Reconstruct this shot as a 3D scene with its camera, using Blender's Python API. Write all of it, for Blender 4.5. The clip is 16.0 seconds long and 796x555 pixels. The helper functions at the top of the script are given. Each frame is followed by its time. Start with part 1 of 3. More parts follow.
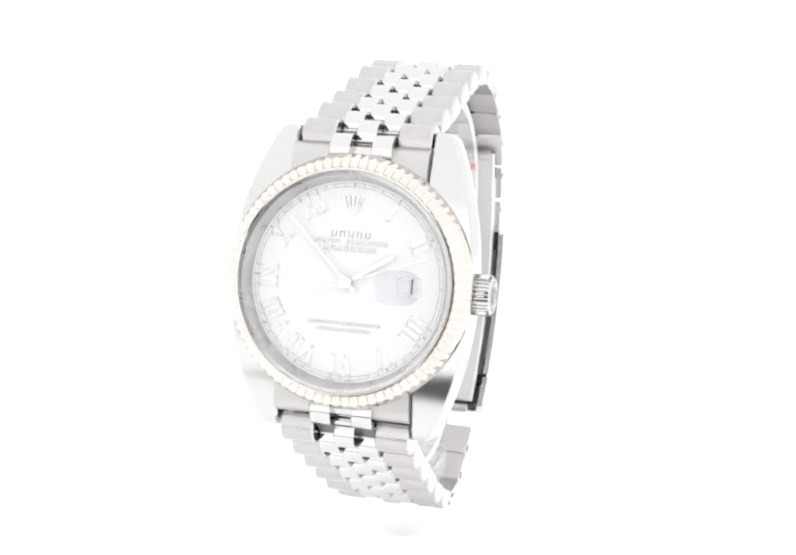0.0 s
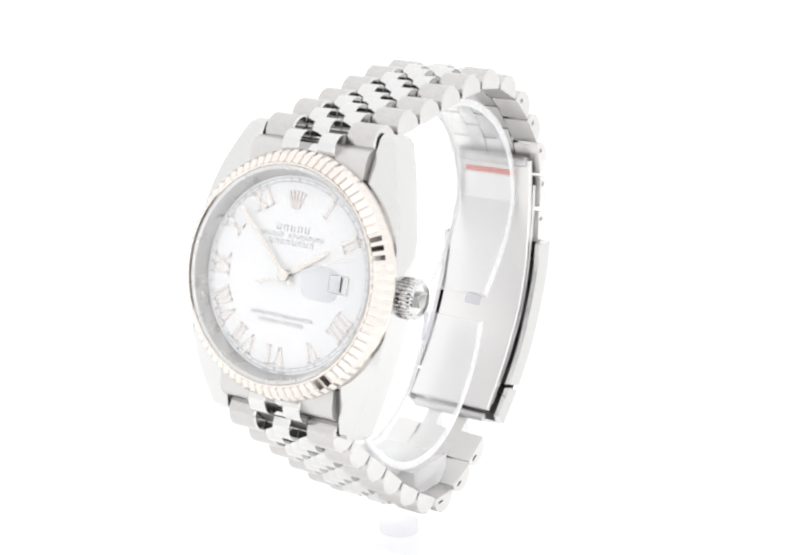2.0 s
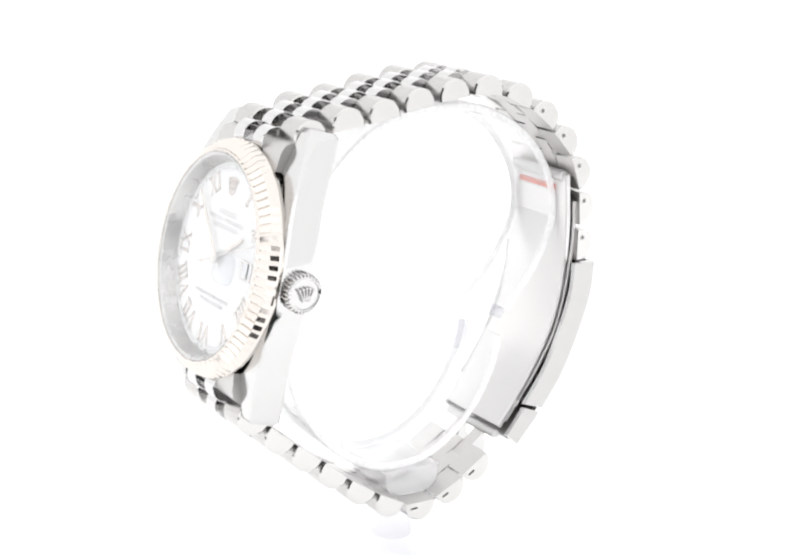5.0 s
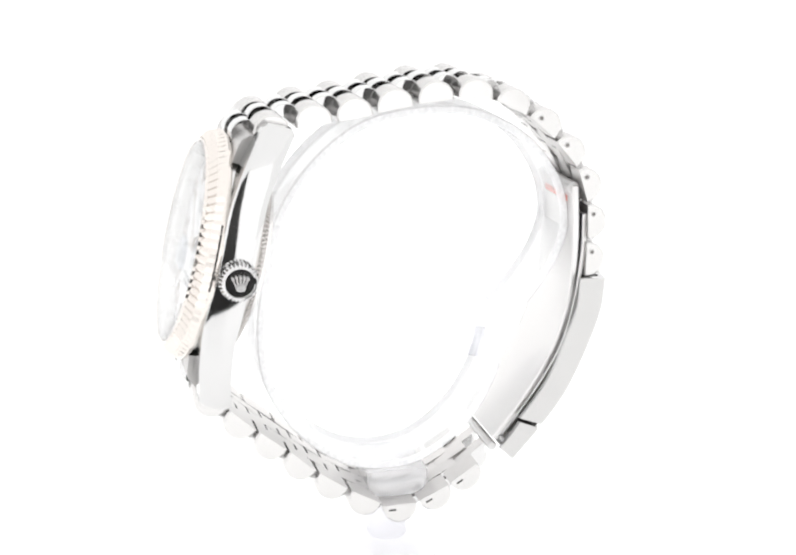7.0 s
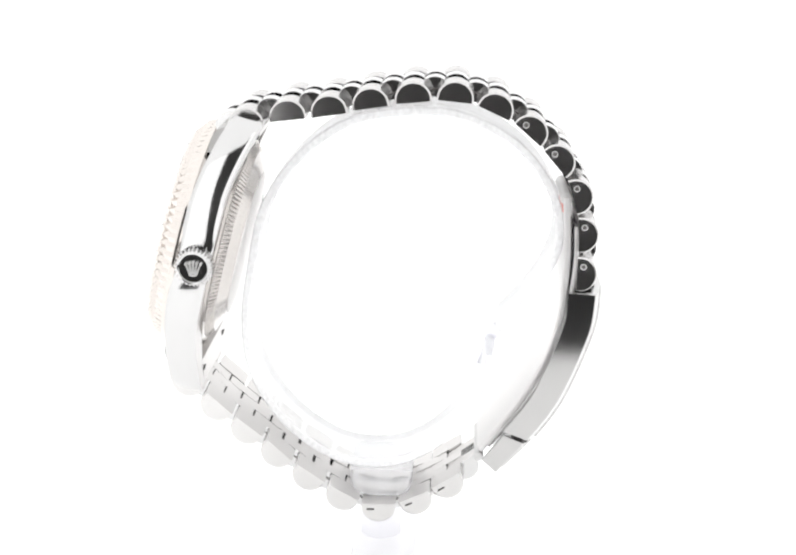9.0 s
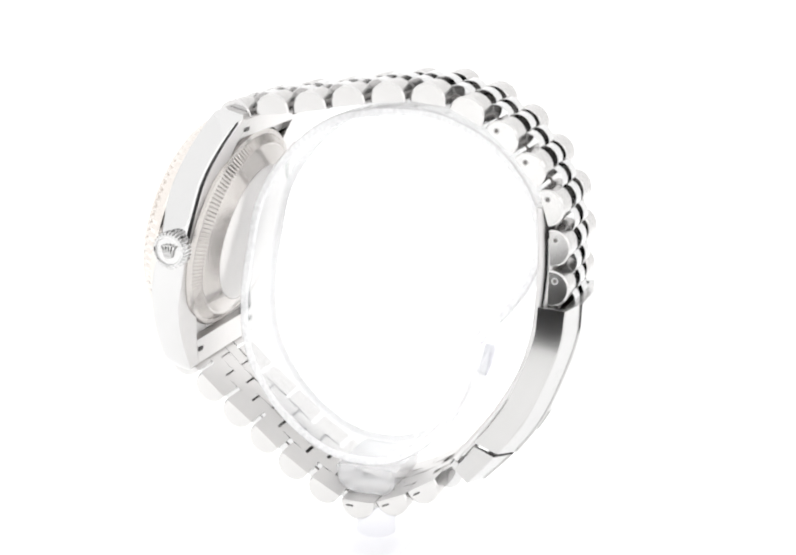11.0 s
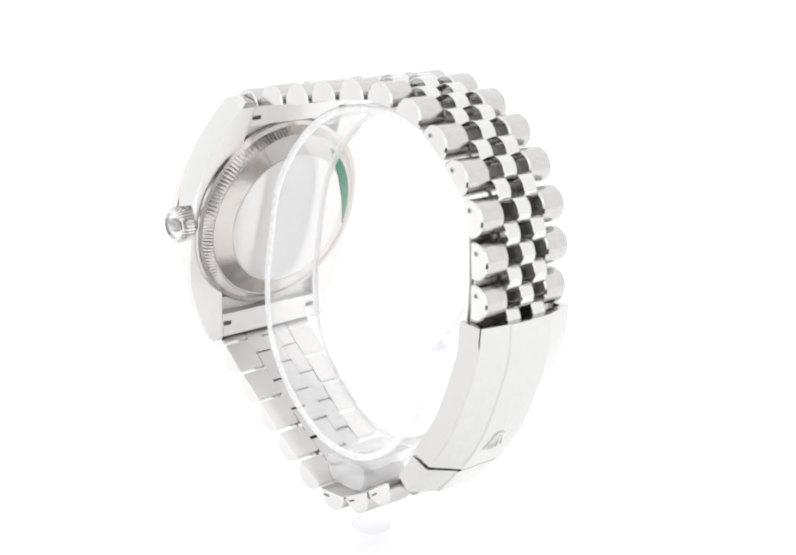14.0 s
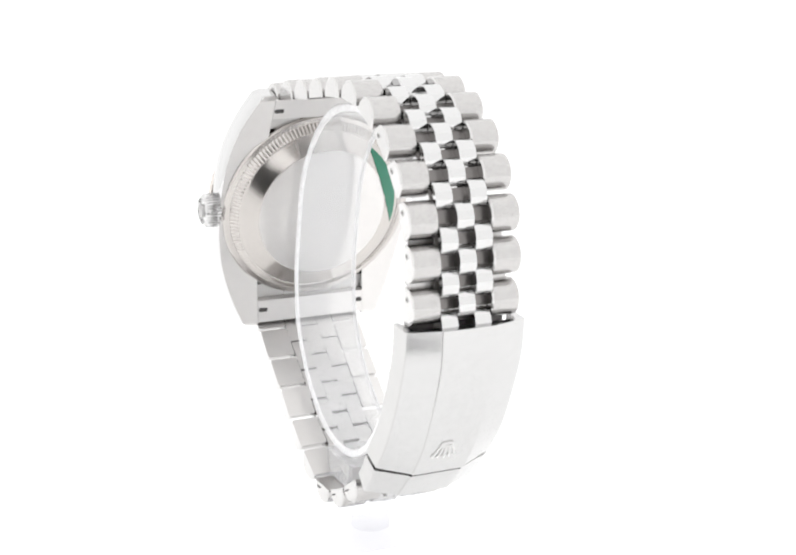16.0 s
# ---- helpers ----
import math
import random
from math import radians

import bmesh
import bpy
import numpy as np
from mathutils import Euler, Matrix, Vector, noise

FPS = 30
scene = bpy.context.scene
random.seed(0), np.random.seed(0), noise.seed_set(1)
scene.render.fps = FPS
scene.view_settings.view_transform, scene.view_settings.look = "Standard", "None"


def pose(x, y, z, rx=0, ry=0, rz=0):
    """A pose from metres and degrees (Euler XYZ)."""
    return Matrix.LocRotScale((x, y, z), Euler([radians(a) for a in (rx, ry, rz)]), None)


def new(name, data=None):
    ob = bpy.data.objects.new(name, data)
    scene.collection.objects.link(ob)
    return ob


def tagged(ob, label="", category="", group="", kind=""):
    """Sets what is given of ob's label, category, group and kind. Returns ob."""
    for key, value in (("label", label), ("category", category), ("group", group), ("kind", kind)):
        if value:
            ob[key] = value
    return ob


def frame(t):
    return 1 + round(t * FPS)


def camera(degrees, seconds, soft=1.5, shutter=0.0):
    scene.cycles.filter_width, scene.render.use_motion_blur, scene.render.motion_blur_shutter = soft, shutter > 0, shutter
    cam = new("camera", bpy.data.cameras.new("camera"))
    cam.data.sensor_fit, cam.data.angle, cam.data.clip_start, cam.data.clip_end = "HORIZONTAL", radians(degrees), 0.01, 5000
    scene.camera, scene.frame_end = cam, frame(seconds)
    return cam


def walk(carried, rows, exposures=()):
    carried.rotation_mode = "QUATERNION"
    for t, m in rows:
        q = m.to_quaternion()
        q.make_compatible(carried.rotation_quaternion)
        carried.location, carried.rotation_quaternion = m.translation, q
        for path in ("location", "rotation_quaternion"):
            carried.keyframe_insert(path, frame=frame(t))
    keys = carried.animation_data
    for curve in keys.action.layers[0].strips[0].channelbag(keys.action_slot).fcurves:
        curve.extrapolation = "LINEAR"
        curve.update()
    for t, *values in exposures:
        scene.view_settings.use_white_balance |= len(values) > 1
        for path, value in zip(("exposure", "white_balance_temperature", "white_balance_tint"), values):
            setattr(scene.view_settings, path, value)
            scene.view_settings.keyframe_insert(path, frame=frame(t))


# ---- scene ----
# All sizes of the watch and its stand are in units of K metres, in the watch's own space:
# u runs along the winding crown's axis, a from the dial to the clasp, z up.
K = 0.00092
UC = 3.07            # the watch's middle plane from the turning axis
FLOOR = -49.0        # the table below the middle of the watch
EYE = Vector((1.11 * K, -250.43 * K, 69.87 * K))

cam = camera(29.76, 16.0, soft=2.3)
VIEW = Matrix.Translation(EYE) @ pose(0, 0, 0, 90 - 15.59, 0, 0) @ pose(0, 0, 0, 0, 0, 0.956)
walk(cam, [(0.0, VIEW), (16.0, VIEW)], [(0.0, 0.13), (1.0, 0.06), (4.0, 0.1), (8.0, 0.08), (16.0, 0.08)])

# ---- light ----
world = bpy.data.worlds.new("studio")
world.use_nodes = True
world.node_tree.nodes["Background"].inputs[0].default_value = (0.9, 0.95, 1.0, 1)
world.node_tree.nodes["Background"].inputs[1].default_value = 0.05
scene.world = world
OVERHEAD, SIDES, FRONT, TABLE_GLOW = 1.3, 1.25, 1.55, 0.35


# ---- materials ----
def material(name, colour, rough=0.5, metal=0.0, grain=0.0, scale=800.0, stretch=(1, 1, 1), bump=0.0, vary=0.0,
             transmission=0.0, ior=1.5, emit=0.0, coat=0.0):
    m = bpy.data.materials.new(name)
    m.use_nodes = True
    nodes, links = m.node_tree.nodes, m.node_tree.links
    b = nodes["Principled BSDF"]
    b.inputs["Base Color"].default_value = (*colour, 1)
    b.inputs["Roughness"].default_value = rough
    b.inputs["Metallic"].default_value = metal
    b.inputs["IOR"].default_value = ior
    b.inputs["Transmission Weight"].default_value = transmission
    b.inputs["Coat Weight"].default_value = coat
    if emit:
        b.inputs["Base Color"].default_value = (0.08, 0.08, 0.08, 1)
        b.inputs["Specular IOR Level"].default_value = 0.0
        b.inputs["Emission Color"].default_value = (*colour, 1)
        b.inputs["Emission Strength"].default_value = emit
    if grain or bump or vary:
        tc = nodes.new("ShaderNodeTexCoord")
        mp = nodes.new("ShaderNodeMapping")
        mp.inputs["Scale"].default_value = stretch
        links.new(tc.outputs["Object"], mp.inputs["Vector"])
        fine = nodes.new("ShaderNodeTexNoise")
        fine.inputs["Scale"].default_value = scale
        fine.inputs["Detail"].default_value = 3
        links.new(mp.outputs["Vector"], fine.inputs["Vector"])
        wide = nodes.new("ShaderNodeTexNoise")
        wide.inputs["Scale"].default_value = scale / 9
        wide.inputs["Detail"].default_value = 4
        links.new(tc.outputs["Object"], wide.inputs["Vector"])
        if grain:
            r = nodes.new("ShaderNodeMapRange")
            r.inputs["To Min"].default_value = max(0.0, rough - grain)
            r.inputs["To Max"].default_value = rough + grain
            links.new(wide.outputs["Fac"], r.inputs["Value"])
            links.new(r.outputs["Result"], b.inputs["Roughness"])
        if bump:
            bn = nodes.new("ShaderNodeBump")
            bn.inputs["Strength"].default_value = bump
            bn.inputs["Distance"].default_value = 0.00002
            links.new(fine.outputs["Fac"], bn.inputs["Height"])
            links.new(bn.outputs["Normal"], b.inputs["Normal"])
        if vary:
            mix = nodes.new("ShaderNodeMix")
            mix.data_type = "RGBA"
            mix.inputs["A"].default_value = (*[c * (1 - vary) for c in colour], 1)
            mix.inputs["B"].default_value = (*[min(1, c * (1 + vary)) for c in colour], 1)
            links.new(wide.outputs["Fac"], mix.inputs["Factor"])
            links.new(mix.outputs["Result"], b.inputs["Base Color"])
    return m


def clear(name, tint, blend, haze, rough, sheen=0.03):
    """Clear plastic or crystal in a thin sheet: see-through, glossier at a slant, with a trace of milky haze."""
    m = bpy.data.materials.new(name)
    m.use_nodes = True
    nodes, links = m.node_tree.nodes, m.node_tree.links
    nodes.remove(nodes["Principled BSDF"])
    out = nodes["Material Output"]
    see, gloss, milk = (nodes.new("ShaderNodeBsdf" + k) for k in ("Transparent", "Glossy", "Diffuse"))
    see.inputs["Color"].default_value = (*tint, 1)
    gloss.inputs["Roughness"].default_value = rough
    milk.inputs["Color"].default_value = (0.9, 0.9, 0.91, 1)
    grain = nodes.new("ShaderNodeTexNoise")
    grain.inputs["Scale"].default_value = 70
    spread = nodes.new("ShaderNodeMapRange")
    spread.inputs["To Min"].default_value, spread.inputs["To Max"].default_value = haze * 0.75, haze * 1.25
    body, skin = nodes.new("ShaderNodeMixShader"), nodes.new("ShaderNodeMixShader")
    slant = nodes.new("ShaderNodeLayerWeight")
    slant.inputs["Blend"].default_value = 0.5
    steep = nodes.new("ShaderNodeMath")
    steep.operation, steep.inputs[1].default_value = "POWER", 4.0
    edge = nodes.new("ShaderNodeMapRange")
    edge.inputs["To Min"].default_value, edge.inputs["To Max"].default_value = sheen, blend
    links.new(slant.outputs["Facing"], steep.inputs[0])
    links.new(steep.outputs[0], edge.inputs["Value"])
    links.new(grain.outputs["Fac"], spread.inputs["Value"])
    links.new(spread.outputs["Result"], body.inputs[0])
    links.new(see.outputs[0], body.inputs[1])
    links.new(milk.outputs[0], body.inputs[2])
    links.new(edge.outputs[0], skin.inputs[0])
    links.new(body.outputs[0], skin.inputs[1])
    links.new(gloss.outputs[0], skin.inputs[2])
    links.new(skin.outputs[0], out.inputs["Surface"])
    return m


POLISHED = material("polished_steel", (0.60, 0.597, 0.595), 0.07, 1, grain=0.03, scale=900, vary=0.03)
BRUSHED = material("brushed_steel", (0.50, 0.489, 0.482), 0.24, 1, grain=0.05, scale=14000, stretch=(0.03, 1, 1), bump=0.2, vary=0.09)
SATIN = material("satin_steel", (0.55, 0.547, 0.545), 0.22, 1, grain=0.05, scale=9000, stretch=(1, 0.05, 1), bump=0.12, vary=0.06)
BACK = material("brushed_back_steel", (0.50, 0.475, 0.455), 0.16, 1, grain=0.04, scale=9000, bump=0.05, vary=0.05)
GOLD = material("white_gold", (0.68, 0.638, 0.603), 0.13, 1, grain=0.03, scale=900, vary=0.03)
DIAL = material("white_lacquer", (0.89, 0.893, 0.905), 0.3, scale=700, bump=0.01, vary=0.008)
MARK = material("pale_gold_marker", (0.72, 0.675, 0.65), 0.2, 1, grain=0.04, scale=1500)
HAND = material("pale_gold_hand", (0.74, 0.70, 0.66), 0.2, 1, grain=0.03, scale=1500)
PRINT = material("grey_print", (0.30, 0.30, 0.315), 0.5, scale=3000, vary=0.15)
LETTER = material("dark_grey_print", (0.26, 0.26, 0.27), 0.5, scale=3000, vary=0.15)
INK = material("black_ink", (0.02, 0.02, 0.022), 0.5, scale=3000, vary=0.2)
LINK_SIDE = material("polished_link_side", (0.60, 0.592, 0.585), 0.13, 1, grain=0.05, scale=2500, stretch=(1, 0.2, 1), vary=0.04)
FLAT = material("fine_satin_steel", (0.66, 0.645, 0.635), 0.36, 1, grain=0.04, scale=6000, bump=0.04, vary=0.04)
REHAUT = material("pale_ring_steel", (0.60, 0.595, 0.59), 0.28, 1, grain=0.05, scale=3000, vary=0.03)
LUG_TOP = material("satin_lug_steel", (0.58, 0.578, 0.575), 0.14, 1, grain=0.03, scale=9000, stretch=(1, 0.05, 1), bump=0.05, vary=0.03)
END_LINK = material("brushed_end_steel", (0.55, 0.54, 0.532), 0.42, 1, grain=0.04, scale=14000, stretch=(0.03, 1, 1), bump=0.12, vary=0.05)
LINING = material("clasp_filler_grey", (0.5, 0.49, 0.485), 0.45, 1, grain=0.05, scale=800, vary=0.06)
CLASP_SIDE = material("mirror_steel_side", (0.50, 0.495, 0.49), 0.1, 1, grain=0.06, scale=1500, vary=0.05)
BLADE = material("spring_steel", (0.74, 0.73, 0.725), 0.42, 1, grain=0.05, scale=500, vary=0.04)
MATTE = material("frosted_steel", (0.66, 0.655, 0.65), 0.5, 1, grain=0.05, scale=5000)
# near-black colour that paints the shade inside holes, slots and the clasp seam
HOLLOW_SHADE = material("hollow_shade", (0.05, 0.047, 0.046), 0.6, scale=2000, vary=0.2)
# dark steel tone that stands in for shade between links and in pin heads
RECESS_SHADE = material("recess_shade_steel", (0.18, 0.17, 0.165), 0.3, 1, grain=0.05, scale=4000)
CRYSTAL = clear("sapphire", (0.99, 0.99, 0.99), 0.7, 0.01, 0.0, 0.045)
LENS = clear("ground_sapphire", (0.93, 0.938, 0.95), 0.8, 0.06, 0.0)
ACRYLIC = clear("clear_acrylic", (0.985, 0.988, 0.99), 0.6, 0.17, 0.05)
FOOT = clear("thick_acrylic", (0.985, 0.985, 0.99), 0.9, 0.32, 0.05)
BASE = clear("thin_acrylic", (0.965, 0.965, 0.975), 0.5, 0.06, 0.05)
TIP = clear("cut_acrylic_end", (0.86, 0.86, 0.89), 0.5, 0.2, 0.1)
RIM = clear("rounded_acrylic_end", (0.90, 0.90, 0.93), 0.9, 0.2, 0.05)
FROST = clear("brightened_acrylic_edge", (0.97, 0.972, 0.975), 0.6, 0.75, 0.1)
GREEN = material("green_film", (0.015, 0.17, 0.10), 0.25, scale=900, vary=0.08)
RED = material("red_film", (0.75, 0.16, 0.10), 0.4, scale=900, vary=0.08)
TABLE = material("glowing_white_table", (0.85, 0.85, 0.85), 0.18, scale=60, grain=0.04, vary=0.01)
# emission added to the table top, to keep it white and wash out shadows
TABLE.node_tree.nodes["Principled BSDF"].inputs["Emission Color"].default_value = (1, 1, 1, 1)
TABLE.node_tree.nodes["Principled BSDF"].inputs["Emission Strength"].default_value = TABLE_GLOW
PANEL_TOP = material("overhead_diffuser", (1, 1, 1), 0.9, emit=OVERHEAD)
PANEL_SIDE = material("side_diffuser", (1, 1, 1), 0.9, emit=SIDES)
PANEL_FRONT = material("front_diffuser", (1, 1, 1), 0.9, emit=FRONT)
# the backdrop glows by itself, which whitens the background and lights from behind
BACKGLOW = material("glowing_backdrop", (1, 1, 1), 0.9, emit=1.2)
ROOM = material("dark_room", (0.12, 0.116, 0.115), 0.8, scale=20, vary=0.2)


# ---- mesh helpers ----
def link_mesh(name, bm, mat, smooth=32):
    bmesh.ops.recalc_face_normals(bm, faces=bm.faces)
    me = bpy.data.meshes.new(name)
    bm.to_mesh(me)
    bm.free()
    me.materials.append(mat)
    if smooth:
        for p in me.polygons:
            p.use_smooth = True
        me.set_sharp_from_angle(angle=radians(smooth))
    return me


def part(name, bm, mat, parent, label="", smooth=32):
    ob = new(name, link_mesh(name, bm, mat, smooth))
    ob.parent = parent
    return tagged(ob, label)


def W(u, a, z):
    """A place in the watch's space, in metres from the watch's base on the turning axis."""
    return Vector(((u + UC) * K, a * K, (z - FLOOR) * K))


TILT = radians(13.4)
UP = Vector((0, math.sin(TILT), math.cos(TILT)))
OUT = Vector((0, -math.cos(TILT), math.sin(TILT)))
MID = (-0.2, -34.7, 8.7)


def C(u, v, n):
    """A place by the dial: u to 3 o'clock, v to 12 o'clock, n out of the dial."""
    return W(u + MID[0], MID[1] + UP.y * v + OUT.y * n, MID[2] + UP.z * v + OUT.z * n)


def ring_faces(bm, rows, closed=True, caps=False):
    """Skin a list of rows of places. closed: each row is a loop."""
    vs = [[bm.verts.new(p) for p in row] for row in rows]
    n = len(vs[0])
    for r0, r1 in zip(vs, vs[1:]):
        for i in range(n if closed else n - 1):
            j = (i + 1) % n
            bm.faces.new((r0[i], r0[j], r1[j], r1[i]))
    if caps:
        bm.faces.new(vs[0])
        bm.faces.new(vs[-1])
    return vs


def turned(bm, profile, steps=96, top=True, bottom=True, place=C):
    """A body turned round the dial's axis from (radius, height) pairs."""
    rows = [[place(r * math.cos(2 * math.pi * i / steps), r * math.sin(2 * math.pi * i / steps), n) for i in range(steps)]
            for r, n in profile]
    vs = ring_faces(bm, rows)
    if bottom:
        bm.faces.new(vs[0])
    if top:
        bm.faces.new(vs[-1])


def prism(bm, pts, low, high, place=C):
    """An upright prism on the dial over the outline pts."""
    a = [bm.verts.new(place(x, y, low)) for x, y in pts]
    b = [bm.verts.new(place(x, y, high)) for x, y in pts]
    n = len(pts)
    bm.faces.new(a[::-1])
    bm.faces.new(b)
    for i in range(n):
        bm.faces.new((a[i], a[(i + 1) % n], b[(i + 1) % n], b[i]))


def smooth_path(points, per=8):
    """A Catmull-Rom path through points in a plane."""
    p = [np.array(q, float) for q in points]
    p = [2 * p[0] - p[1], *p, 2 * p[-1] - p[-2]]
    out = []
    for i in range(1, len(p) - 2):
        for s in np.linspace(0, 1, per, endpoint=False):
            a, b, c, d = p[i - 1:i + 3]
            out.append(0.5 * (2 * b + (c - a) * s + (2 * a - 5 * b + 4 * c - d) * s * s + (3 * b - a - 3 * c + d) * s ** 3))
    out.append(p[-2])
    return out


def strip(bm, path, section, caps=True, slide=None, end=-1):
    """Sweep a closed section of (u, h) pairs along a path in the side plane; h points to the path's outer side."""
    rows = []
    for i, p in enumerate(path):
        d = path[min(i + 1, len(path) - 1)] - path[max(i - 1, 0)]
        d = d / np.hypot(*d)
        side = np.array((d[1], -d[0]))
        sec = section(i / (len(path) - 1)) if callable(section) else section
        near = max(0.0, 1 - abs(i - end % len(path)) / 4) if slide else 0.0
        rows.append([W(u, *(p - side * h + (d * slide(u, h) * near if near else 0))) for u, h in sec])
    ring_faces(bm, rows, caps=caps)


def box_section(half, low, high, r=0.25, mid=0.0):
    """A flat bar's cross-section with cut corners."""
    return [(mid - half + r, low), (mid + half - r, low), (mid + half, low + r), (mid + half, high - r),
            (mid + half - r, high), (mid - half + r, high), (mid - half, high - r), (mid - half, low + r)]


# ---- the light tent ----
def slab(name, lo, hi, mat, label):
    bm = bmesh.new()
    bmesh.ops.create_cube(bm, size=1)
    for v in bm.verts:
        v.co = [l + (c + 0.5) * (h - l) for c, l, h in zip(v.co, lo, hi)]
    return tagged(new(name, link_mesh(name, bm, mat, 0)), label, "", "", "structure")


FRONT_Y, SLIT_WEST, SLIT_EAST = -0.44, 0.10, 0.075


def tent():
    f = FLOOR * K
    table = "glossy white table under the watch, with an added glow"
    lit, side, cloth = "glowing white diffuser over the table", "glowing white side diffuser of the light tent", "glowing white diffuser beside the front slit"
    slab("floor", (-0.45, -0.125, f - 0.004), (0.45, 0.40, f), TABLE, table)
    slab("ceiling", (-0.45, FRONT_Y, 0.30), (0.45, 0.40, 0.304), PANEL_TOP, lit)
    slab("wall_west", (-0.304, FRONT_Y, f + 0.0005), (-0.30, 0.40, 0.2995), PANEL_SIDE, side)
    slab("wall_east", (0.30, FRONT_Y, f + 0.0005), (0.304, 0.40, 0.2995), PANEL_SIDE, side)
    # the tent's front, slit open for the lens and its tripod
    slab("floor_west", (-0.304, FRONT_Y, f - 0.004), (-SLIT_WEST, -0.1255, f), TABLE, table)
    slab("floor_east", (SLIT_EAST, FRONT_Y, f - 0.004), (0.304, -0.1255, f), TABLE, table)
    slab("wall_front_west", (-0.2995, FRONT_Y, f + 0.0005), (-SLIT_WEST, FRONT_Y + 0.003, 0.2995), PANEL_FRONT, cloth)
    slab("wall_front_east", (SLIT_EAST, FRONT_Y, f + 0.0005), (0.2995, FRONT_Y + 0.003, 0.2995), PANEL_FRONT, cloth)
    # the backdrop sweeps up from the table; its added emission keeps it white
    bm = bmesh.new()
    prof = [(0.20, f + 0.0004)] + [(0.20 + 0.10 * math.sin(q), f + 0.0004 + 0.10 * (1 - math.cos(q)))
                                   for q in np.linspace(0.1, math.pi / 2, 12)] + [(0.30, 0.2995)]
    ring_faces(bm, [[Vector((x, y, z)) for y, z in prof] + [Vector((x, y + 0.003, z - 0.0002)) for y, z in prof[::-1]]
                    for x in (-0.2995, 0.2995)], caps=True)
    tagged(new("backdrop", link_mesh("backdrop", bm, BACKGLOW)), "seamless white backdrop with an added glow, curving up from the table", "", "", "structure")
    # the dim room outside the opening
    slab("wall_room", (-0.6, -0.80, -0.4), (0.6, -0.79, 0.6), ROOM, "dark wall of the room outside the tent")
    slab("wall_room_west", (-0.61, -0.79, -0.4), (-0.60, -0.12, 0.6), ROOM, "dark wall of the room outside the tent")
    slab("wall_room_east", (0.60, -0.79, -0.4), (0.61, -0.12, 0.6), ROOM, "dark wall of the room outside the tent")
    slab("ceiling_room", (-0.61, -0.80, 0.6), (0.61, -0.12, 0.61), ROOM, "dark ceiling of the room outside the tent")
    slab("floor_room", (-0.61, -0.80, -0.41), (0.61, -0.12, -0.4), ROOM, "dark floor of the room outside the tent")


tent()

# ---- the watch ----
watch = tagged(new("wristwatch"), "steel wristwatch with fluted bezel and white dial on a clear stand",
               "wristwatch")
watch.location = (0, 0, FLOOR * K)


def under(v):
    """The underside of the case and lugs at v: level by the case back, drooping to the lug tips."""
    q = abs(v) / 23.4
    return -6.9 - 2.9 * (max(0.0, q - 0.45) / 0.55) ** 1.5


def case():
    bm = bmesh.new()
    turned(bm, [(14.0, -6.8), (18.2, -6.8), (18.5, -6.2), (18.6, -4.5), (18.6, -2.6), (18.4, -1.6), (18.0, -1.2), (15.2, -1.2)], 96)
    for s in (1, -1):
        rows = []
        for v in np.linspace(-23.4, 23.4, 61):
            q = abs(v) / 23.4
            outer = 19.25 - 5.6 * q ** 2.2 - (0.5 if q > 0.99 else 0)
            inner = 10.75
            top = -1.35 - 3.2 * max(0, q - 0.35) ** 1.6 / 0.65 ** 1.6 - (0.7 if q > 0.99 else 0)
            low = under(v) + (0.7 if q > 0.99 else 0)
            wide, tall = outer - inner, top - low
            # a barrel side: upright a third of the way up, leaning in towards the bezel
            side = []
            for f in np.linspace(0, 1, 17):
                lean = 0.45 * (f - 0.30) ** 2 / 0.49 + 0.10 * max(0.0, f - 0.94) / 0.06 + 0.25 * max(0.0, 0.10 - f) / 0.10
                side.append((f, lean * min(1.0, tall / 5.0) / wide))
            sec = [(inner, low + 0.08), (inner + 0.06, low), *[(outer - off * wide, low + f * tall) for f, off in side], (inner + 0.3, top),
                   (inner, top - 0.3)]
            rows.append([C(s * u, v, n) for u, n in sec])
        ring_faces(bm, rows, caps=True)
    body = part("case", bm, POLISHED, watch, "polished steel case with brushed lugs")
    body.data.materials.append(FLAT)
    body.data.materials.append(LUG_TOP)
    down = (C(0, 0, -1) - C(0, 0, 0)).normalized()
    for p in body.data.polygons:
        if p.normal.dot(down) > 0.85:
            p.material_index = 1
        elif p.normal.dot(down) < -0.45 or abs(p.center.x - C(0, 0, 0).x) < 11.2 * K:
            p.material_index = 2
    # dark blocks on the lugs' underside paint the shade of the holes
    for s in (1, -1):
        for t in (1, -1):
            bm = bmesh.new()
            prism(bm, [(s * 8.9, t * 20.8), (s * 10.5, t * 20.7), (s * 10.7, t * 20.3), (s * 10.4, t * 19.9), (s * 8.9, t * 20.0)],
                  under(20.6) - 0.06, -8.2)
            part("lug_hole_shade", bm, HOLLOW_SHADE, body, smooth=0)
    return body


